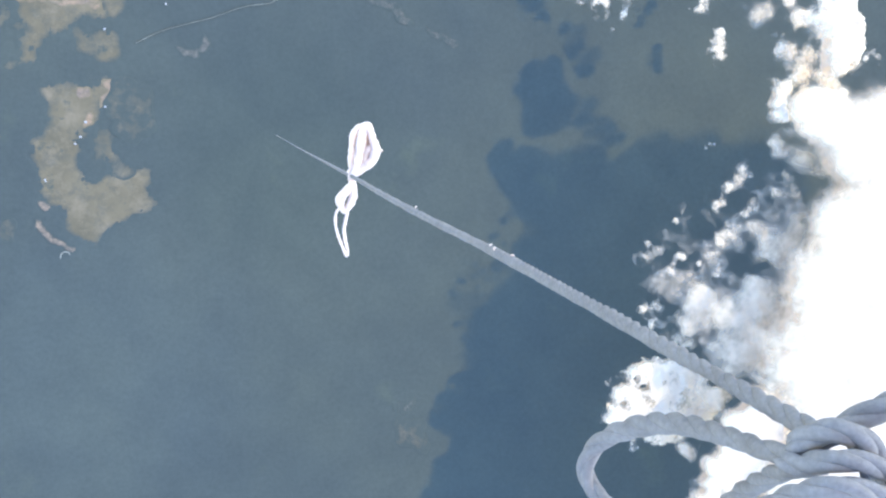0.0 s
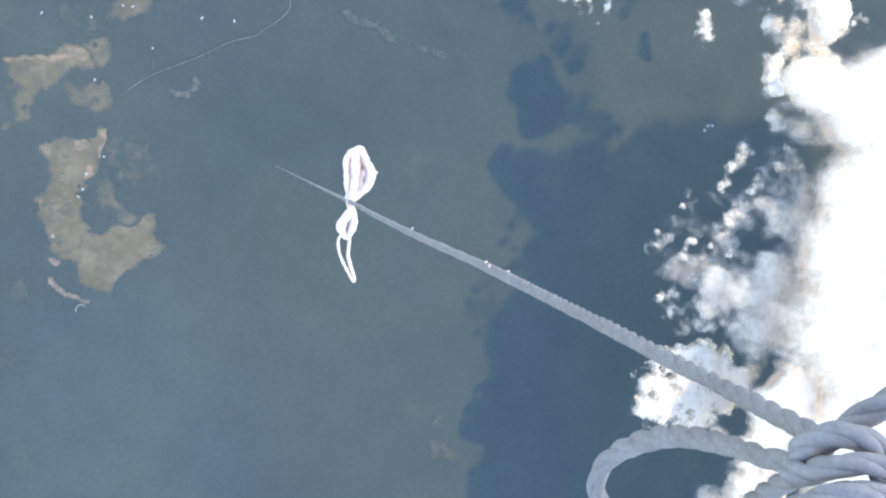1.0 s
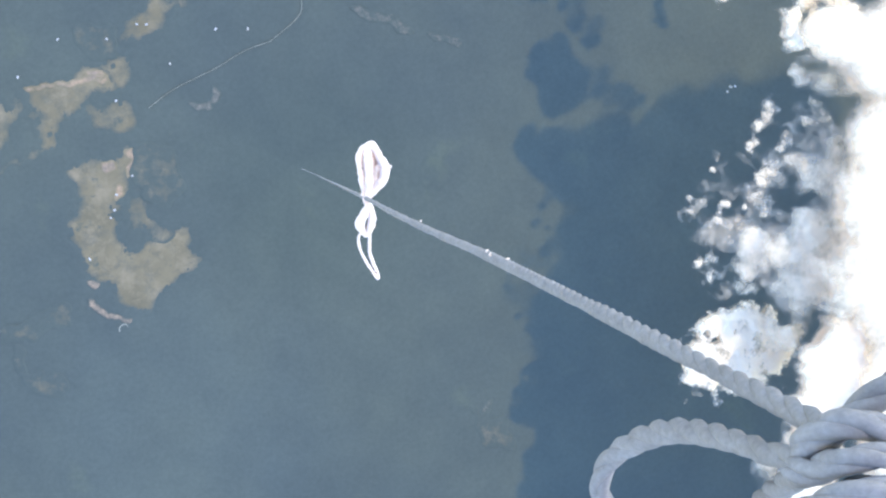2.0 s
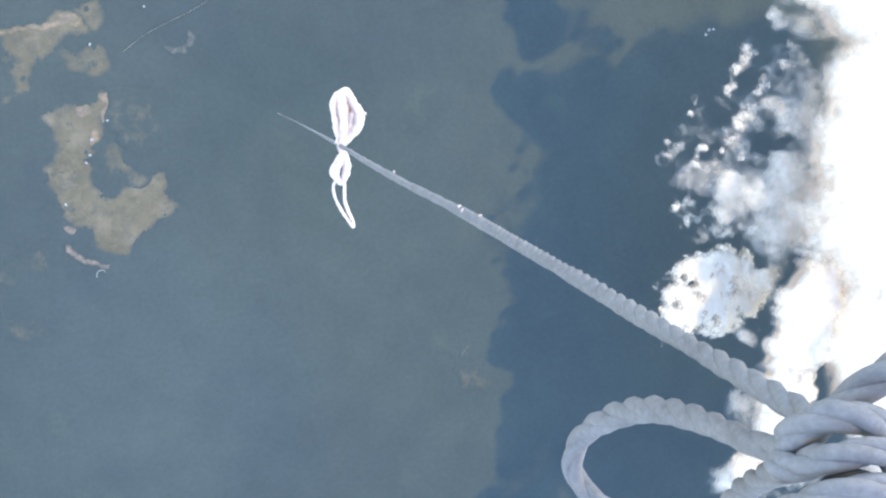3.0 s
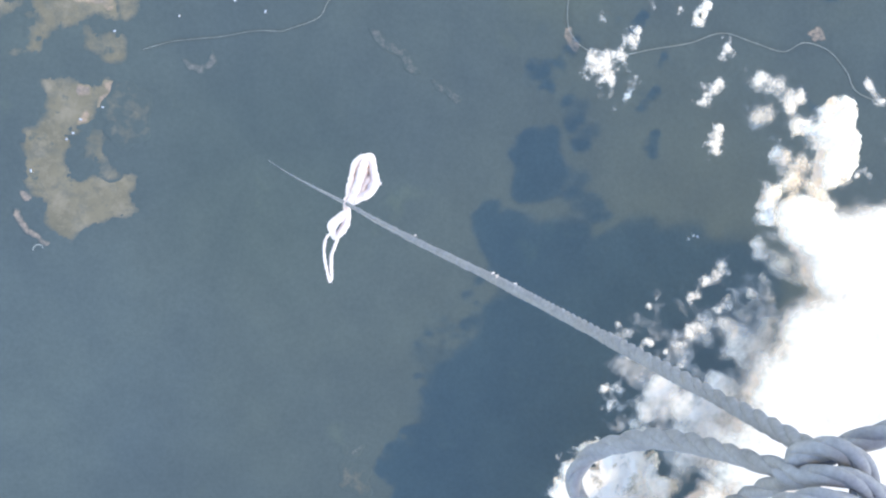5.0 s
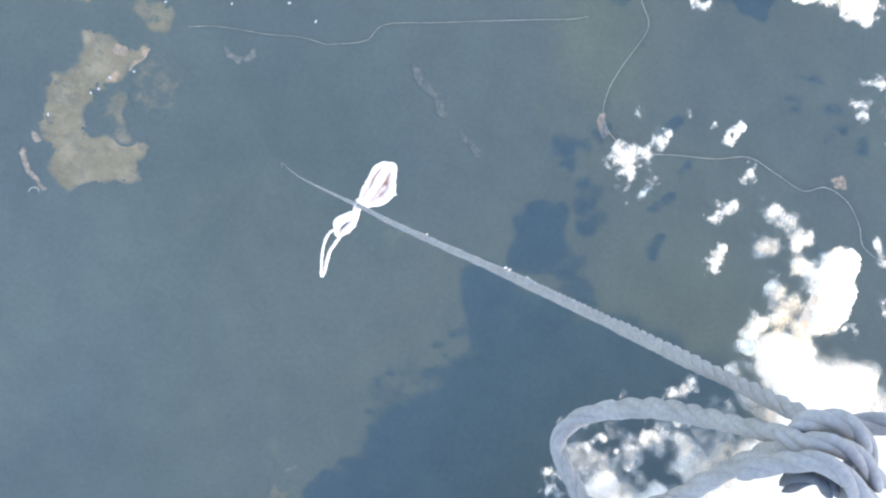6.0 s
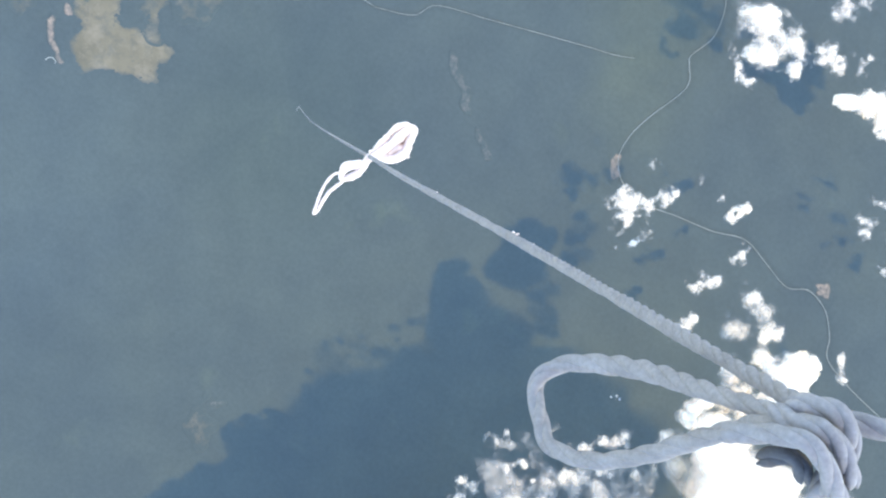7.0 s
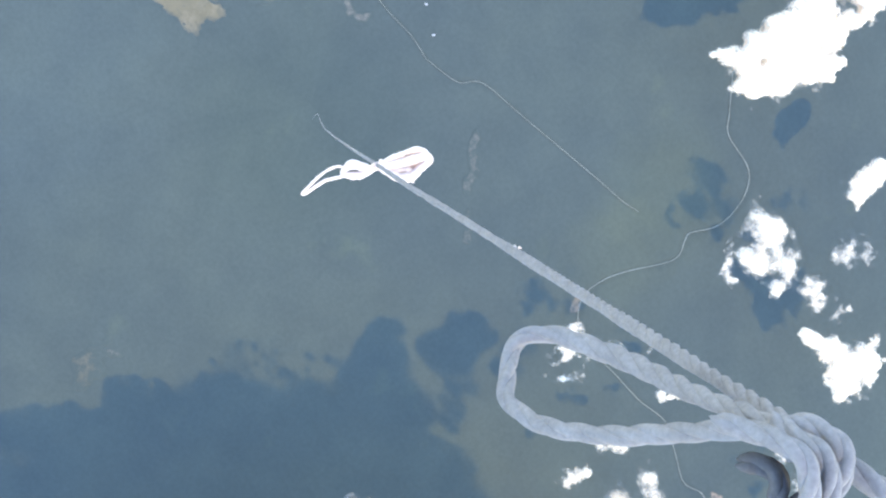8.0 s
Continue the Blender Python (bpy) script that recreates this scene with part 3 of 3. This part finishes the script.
# low fair-weather scraps over the road
build_cloud([(993, 425, 44, 0.62), (1040, 413, 44, 0.6), (1073, 452, 32, 0.45), (1109, 500, 34, 0.45), (1130, 537, 19, 0.4), (1059, 368, 32, 0.5), (1063, 325, 19, 0.4), (1128, 360, 29, 0.45), (1144, 384, 19, 0.4), (1116, 331, 22, 0.4)],
            170, 51, "low broken white cloud over the dirt road", grain=32, edge=1.25, tall=13, ragged=1.9, mat=SCRAP)
build_cloud([(1326, 616, 31, 0.5), (1316, 590, 23, 0.45), (1336, 643, 21, 0.5)],
            170, 53, "small round white cloud", gaps=[(1323, 610, 9)], grain=24, edge=0.6, tall=26, ragged=1)
build_cloud([(1387, 382, 36, 0.45), (1420, 415, 24, 0.4), (1366, 348, 22, 0.35)],
            170, 55, "low broken white cloud", grain=30, edge=1.25, tall=12, ragged=1.9, mat=SCRAP)
build_cloud([(1427, 524, 27, 0.4), (1409, 488, 22, 0.4)],
            170, 59, "tiny white cloud scrap by the road", grain=28, edge=1.25, tall=10, ragged=1.9, mat=SCRAP)
build_cloud([(1423, 233, 36, 0.5), (1435, 198, 24, 0.4), (1434, 266, 19, 0.4)],
            170, 57, "small torn white cloud", grain=30, edge=1.25, tall=13, ragged=1.9, mat=SCRAP)
build_cloud([(1009, 558, 17, 0.3), (1163, 618, 19, 0.25), (1257, 614, 19, 0.25), (1086, 280, 15, 0.25)],
            170, 61, "thin wisps of cloud over the forest", grain=28, edge=1.25, tall=6, cover=0.75, ragged=1.9, mat=SCRAP)
build_cloud([(1695, 861, 39, 0.5), (1700, 835, 24, 0.45), (1674, 937, 27, 0.35), (1719, 954, 29, 0.4)],
            170, 65, "small bright white cloud", grain=32, edge=1.25, tall=13, ragged=1.9, mat=SCRAP)
build_cloud([(1816, 893, 44, 0.45), (1889, 862, 39, 0.45), (1845, 788, 29, 0.35), (1968, 813, 48, 0.4)],
            170, 67, "low broken white cloud", grain=32, edge=1.25, tall=11, ragged=1.9, mat=SCRAP)
build_cloud([(1928, 457, 36, 0.5), (1967, 434, 22, 0.4)],
            170, 66, "small round white cloud", grain=30, edge=1.25, tall=12, mat=SCRAP, ragged=1.9)
build_cloud([(2065, 329, 44, 0.4), (2043, 291, 24, 0.35), (1961, 186, 24, 0.35), (1929, 186, 19, 0.3)],
            170, 68, "thin torn cloud scraps", grain=30, edge=1.25, tall=9, ragged=1.9, mat=SCRAP)
build_cloud([(1010, 1100, 75, 0.7), (931, 1101, 53, 0.55), (1013, 1019, 55, 0.6), (1071, 1044, 48, 0.6), (1106, 1119, 51, 0.6), (1155, 1067, 36, 0.5), (987, 1141, 48, 0.5)],
            220, 71, "broken white cloud over the forest", grain=36, edge=1, tall=34, ragged=1.1, mat=SCRAP)
build_cloud([(958, 984, 22, 0.3), (1016, 957, 29, 0.35), (1074, 939, 29, 0.35), (1046, 933, 24, 0.3)],
            220, 72, "thin torn strip of cloud", grain=32, edge=1.25, tall=9, ragged=1.9, mat=SCRAP)
build_cloud([(1193, 1178, 38, 0.5), (1226, 1173, 29, 0.5), (1203, 1138, 24, 0.4), (1151, 1276, 33, 0.45), (1144, 1328, 33, 0.45), (1145, 1379, 38, 0.45), (1269, 1168, 33, 0.35), (1314, 1227, 33, 0.3)],
            220, 73, "broken white cloud over the forest", grain=35, edge=1.25, tall=12, ragged=1.9, mat=SCRAP)
build_cloud([(1339, 1087, 30, 0.7), (1392, 1117, 44, 0.8), (1452, 1146, 54, 0.8), (1312, 1070, 15, 0.5), (1534, 1131, 61, 0.8), (1487, 1214, 68, 0.8)],
            260, 83, "bright white cumulus with a crisp edge", grain=40, edge=0.42, tall=42, ragged=0.9)
build_cloud([(961, 1438, 47, 0.7), (1000, 1394, 30, 0.6), (951, 1489, 44, 0.6)],
            260, 85, "bright white cloud with a crisp edge", grain=36, edge=0.5, tall=34, ragged=1)
build_cloud([(453, 1413, 86, 0.9), (422, 1350, 70, 0.85), (424, 1276, 60, 0.8), (445, 1209, 50, 0.8), (407, 1169, 27, 0.6), (520, 1211, 46, 0.8), (539, 1298, 60, 0.8), (562, 1385, 53, 0.8), (571, 1443, 40, 0.8), (574, 1480, 23, 0.6), (503, 1488, 43, 0.8), (416, 1468, 66, 0.8), (464, 1624, 43, 0.6), (477, 1566, 30, 0.6), (319, 1529, 99, 0.8), (387, 1673, 83, 0.7)],
            330, 81, "broad bright white cumulus with a crisp edge", cell=3, grain=42, edge=0.42, tall=55, ragged=1)
build_cloud([(1147, 1346, 43, 0.3), (1171, 1295, 33, 0.3), (1194, 1383, 38, 0.3)],
            220, 75, "thin veil of broken cloud", grain=40, edge=1.25, tall=7, cover=0.7, mat=VEIL, ragged=1.9)


# ---- the ropes ----
def frames_along(line):
    """Side and upright directions that turn as little as they can along a line."""
    t = np.gradient(line, axis=0)
    t /= np.linalg.norm(t, axis=1)[:, None]
    n = np.cross(t[0], (0.31, 0.85, 0.42))
    n /= np.linalg.norm(n)
    sides = []
    for d in t:
        n = n - d * (n @ d)
        n = n / np.linalg.norm(n)
        sides.append(n)
    sides = np.array(sides)
    return sides, np.cross(t, sides)


def tube(name, line, radius, sides, mat, parent, label=""):
    a, b = frames_along(line)
    ring = np.linspace(0, 2 * math.pi, sides, endpoint=False)
    radius = np.broadcast_to(radius, len(line))
    verts = line[:, None] + radius[:, None, None] * (np.cos(ring)[None, :, None] * a[:, None] + np.sin(ring)[None, :, None] * b[:, None])
    n = len(line)
    idx = np.arange(n * sides).reshape(n, sides)
    nxt = np.roll(idx, -1, 1)
    quads = np.stack([idx[:-1], nxt[:-1], nxt[1:], idx[1:]], -1).reshape(-1, 4)
    ob = new(name, mesh_from(name, verts.reshape(-1, 3), quads, mat))
    ob.parent = parent
    return tagged(ob, label)


def laid_rope(points, radius, pitch, mat, parent, step, seed, sides=7, stations=None):
    """Three strands laid round each other along a line. stations: radius at each point."""
    pts = np.array(points, float)
    if stations is not None:
        pts = np.c_[pts, stations]
        line = spline(pts, step)
        line, rad = line[:, :3], line[:, 3]
    else:
        line = spline(pts, step)
        rad = np.full(len(line), radius)
    s = np.r_[0, np.cumsum(np.linalg.norm(np.diff(line, axis=0), axis=1))]
    a, b = frames_along(line)
    rad = rad * (1 + 0.11 * smooth_noise(s, s * 0, 0.021, seed))
    for k in range(3):
        turn = 2 * math.pi * (s / pitch + k / 3)
        off = 0.41 * rad[:, None] * (np.cos(turn)[:, None] * a + np.sin(turn)[:, None] * b)
        fat = 0.62 * rad * (1 + 0.06 * smooth_noise(s, s * 0 + k, 0.008, seed + k))
        fat = fat * np.clip(np.minimum(s, s[-1] - s) / 0.002, 0.02, 1) ** 0.5
        tube("strand", line + off, fat, sides, mat, parent)


def build_main_rope():
    root = tagged(new("hanging_rope"), "grey twisted nylon rope hanging down and trailing off far below", "rope")
    heights = [-13.0, -6.0, -3.0, -1.0, 0.0, 0.35, 0.65, 0.85, 1.0, 1.07, 1.135]
    radii = [0.0021, 0.0021, 0.0021, 0.0021, 0.0021, 0.0021, 0.00189, 0.00175, 0.00168, 0.00162, 0.0015]
    # it leans a little and trails with the wind far below
    lean = lambda z: (-0.0131 * z - 0.15 * min(1, (z / 14) ** 2) * (z < 0), 0.0080 * z + 0.10 * min(1, (z / 14) ** 2) * (z < 0))
    points = [(lean(z)[0] + 0.0006 * math.sin(9 * z), lean(z)[1] + 0.0006 * math.cos(7 * z), z) for z in heights]
    laid_rope(points, 0, 0.0185, GREY_ROPE, root, 0.0018, 301, 7, radii)
    far = spline([points[0], (*lean(-24.0), -24.0), (*lean(-42.0), -42.0)], 0.4)
    tube("strand", far, 0.0036, 6, GREY_ROPE, root)
    # small white curls along one side of the lay
    for k, z in enumerate((0.606, 0.86, 0.873, 0.897)):
        a = radians(50 + 22 * (k % 3))
        out = np.array((math.cos(a), math.sin(a), 0.3))
        start = np.array((*lean(z), z)) + out * 0.0018
        curl = np.array((-math.sin(a), math.cos(a), 0.4)) * 0.0008
        tube("white_speck", spline([start, start + out * 0.0006 + curl, start + out * 0.0011], 0.0003), 0.00028, 6, WHITE_CORD, root, "small white speck on the rope")


def build_knot():
    root = tagged(new("rope_knot"), "bulky knot of grey twisted rope with a wide open loop", "rope knot")
    # the open loop
    laid_rope([(-0.0147, 0.0046, 1.1355), (-0.0175, 0.0055, 1.1328), (-0.0189, 0.0043, 1.1237), (-0.0186, 0.0030, 1.1127), (-0.0187, 0.0014, 1.1009), (-0.0194, -0.0001, 1.0898), (-0.0210, -0.0023, 1.0793), (-0.0232, -0.0056, 1.0696), (-0.0256, -0.0088, 1.0629), (-0.0278, -0.0128, 1.0585), (-0.0286, -0.0165, 1.0573), (-0.0278, -0.0199, 1.0585), (-0.0257, -0.0223, 1.0628), (-0.0226, -0.0254, 1.0710), (-0.0189, -0.0222, 1.0832), (-0.0171, -0.0143, 1.0975), (-0.0173, -0.0056, 1.1116), (-0.0187, 0.0011, 1.1256), (-0.0188, 0.0054, 1.1356), (-0.0163, 0.0070, 1.1396)],
              0, 0.024, GREY_ROPE, root, 0.0008, 320, 9, (0.00166, 0.00166, 0.00166, 0.0017, 0.00174, 0.00183, 0.00195, 0.00203, 0.00208, 0.00208, 0.00208, 0.00208, 0.00208, 0.00199, 0.00191, 0.00174, 0.00166, 0.00166, 0.00166, 0.00166))
    # the standing part away to the side
    laid_rope([(-0.0181, 0.0054, 1.1304), (-0.0152, 0.0071, 1.1314), (-0.0131, 0.0090, 1.1330), (-0.0109, 0.0108, 1.1347), (-0.0078, 0.0129, 1.1364), (-0.0034, 0.0153, 1.1387)], 0.00174, 0.0175, GREY_ROPE, root, 0.0008, 325, 9)
    # wraps
    laid_rope([(-0.0194, 0.0064, 1.1324), (-0.0177, 0.0093, 1.1353), (-0.0150, 0.0106, 1.1385), (-0.0115, 0.0090, 1.1392), (-0.0088, 0.0049, 1.1380), (-0.0067, -0.0001, 1.1364)], 0.00174, 0.0175, GREY_ROPE, root, 0.0008, 330, 9)
    laid_rope([(-0.0210, 0.0055, 1.1323), (-0.0188, 0.0056, 1.1365), (-0.0164, 0.0073, 1.1406), (-0.0123, 0.0067, 1.1412), (-0.0056, 0.0037, 1.1386)], 0.00174, 0.0175, GREY_ROPE, root, 0.0008, 335, 9)
    laid_rope([(-0.0242, -0.0029, 1.1312), (-0.0217, 0.0008, 1.1357), (-0.0198, 0.0034, 1.1405), (-0.0165, 0.0043, 1.1428), (-0.0114, 0.0026, 1.1418), (-0.0050, 0.0001, 1.1391)], 0.00166, 0.0175, GREY_ROPE, root, 0.0008, 340, 9)
    laid_rope([(-0.0112, 0.0098, 1.1317), (-0.0092, 0.0066, 1.1338), (-0.0078, 0.0023, 1.1345), (-0.0065, -0.0025, 1.1337)], 0.00174, 0.0175, GREY_ROPE, root, 0.0008, 345, 9)
    # a brown turn underneath, its shade painted in as a darker colour
    laid_rope([(-0.0168, -0.0023, 1.1322), (-0.0160, 0.0006, 1.1342), (-0.0135, 0.0016, 1.1352), (-0.0096, -0.0002, 1.1345)], 0.00158, 0.0175, BROWN_ROPE, root, 0.0008, 350, 9)


def build_bow():
    root = tagged(new("bow"), "bright white cotton cord bow tied round the rope", "bow")
    unit = 0.000617
    tilt = radians(-6.0)

    def on_bow(points):
        out = []
        for dx, dy, dz in points:
            dx, dy = (0.88 * dx, 0.91 * dy) if dy < 0 else (dx, dy)
            u, v = dx * unit, -dy * unit
            out.append((u * math.cos(tilt) - v * math.sin(tilt), u * math.sin(tilt) + v * math.cos(tilt), -0.016 + dz * unit))
        return out

    def cord(name, points, radius, label=""):
        line = spline(on_bow(points), 0.0012)
        s = np.arange(len(line)) * 0.0012
        tube(name, line, radius * (1 + 0.2 * smooth_noise(s, s * 0, 0.0035, len(points))), 9, WHITE_CORD, root, label)

    # upper loops, laid one on another
    cord("loop", [(4, 0, 0), (-2, -25, 3), (-4, -55, 5), (-3, -78, 6), (5, -92, 5), (14, -97, 4), (24, -100, 3), (31, -93, 2), (38, -76, 0), (46, -62, -2), (48, -46, -3), (38, -26, -3), (22, -15, -2), (6, -3, 0)], 0.0033)
    cord("loop", [(4, -3, 4), (9, -25, 7), (12, -50, 8), (13, -75, 9), (18, -93, 8), (27, -91, 6), (36, -72, 5), (41, -55, 4), (37, -35, 4), (24, -20, 4), (8, -6, 3)], 0.0042)
    cord("loop", [(5, -4, -4), (15, -25, -5), (19, -48, -6), (19, -70, -6), (22, -88, -6), (29, -80, -6), (34, -60, -6), (33, -42, -5), (28, -26, -5), (16, -12, -4)], 0.0046)
    cord("loop", [(6, -8, 1), (16, -19, 2), (29, -25, 3), (39, -35, 3), (45, -48, 2), (38, -60, 1), (28, -52, 0), (22, -30, 0), (12, -12, 0)], 0.0039)
    cord("loop", [(4, -6, 2), (7, -30, 3), (7, -66, 3), (12, -88, 3), (20, -82, 2), (17, -50, 2), (10, -18, 2)], 0.0032)
    cord("hub", [(4, -18, -2), (3, -8, -4), (2, 4, -4), (3, 14, -3), (1, 26, -1)], 0.0042)
    cord("loose_end", [(42, -58, 0), (50, -55, 3), (57, -53, 5)], 0.0017)
    cord("loose_end", [(-1, -16, 4), (-6, -11, 5), (-7, -7, 4)], 0.0014)
    # lower loops and the long drooping one
    cord("loop", [(3, 10, 0), (-4, 20, 2), (-14, 30, 3), (-19, 42, 2), (-14, 54, 1), (-6, 60, 0), (3, 48, 1), (8, 34, 2), (6, 20, 2), (3, 8, 0)], 0.0036)
    cord("loop", [(2, 12, 4), (-3, 24, 5), (-12, 40, 5), (-12, 54, 3), (-4, 58, 3), (1, 44, 3), (5, 28, 4), (3, 12, 4)], 0.0032)
    cord("loop", [(-12, 52, 0), (-21, 64, -2), (-21, 84, -4), (-14, 106, -8), (-4, 127, -12), (3, 140, -14), (4, 130, -13), (-1, 112, -10), (-5, 92, -7), (-3, 76, -4), (-2, 60, -1)], 0.0016)
    cord("loop", [(-2, 58, 1), (-4, 76, -2), (-6, 92, -5), (-3, 110, -8), (2, 126, -11)], 0.0017)
    # the tight turns round the rope
    ring = [(math.cos(a) * 0.0027, math.sin(a) * 0.0027) for a in np.linspace(0, 4.6 * math.pi, 40)]
    wrap = np.array([(a, b, -0.019 + 0.00012 * k) for k, (a, b) in enumerate(ring)])
    tube("wrap", spline(wrap, 0.0008), 0.0009, 8, WHITE_CORD, root)


build_main_rope()
build_knot()
build_bow()
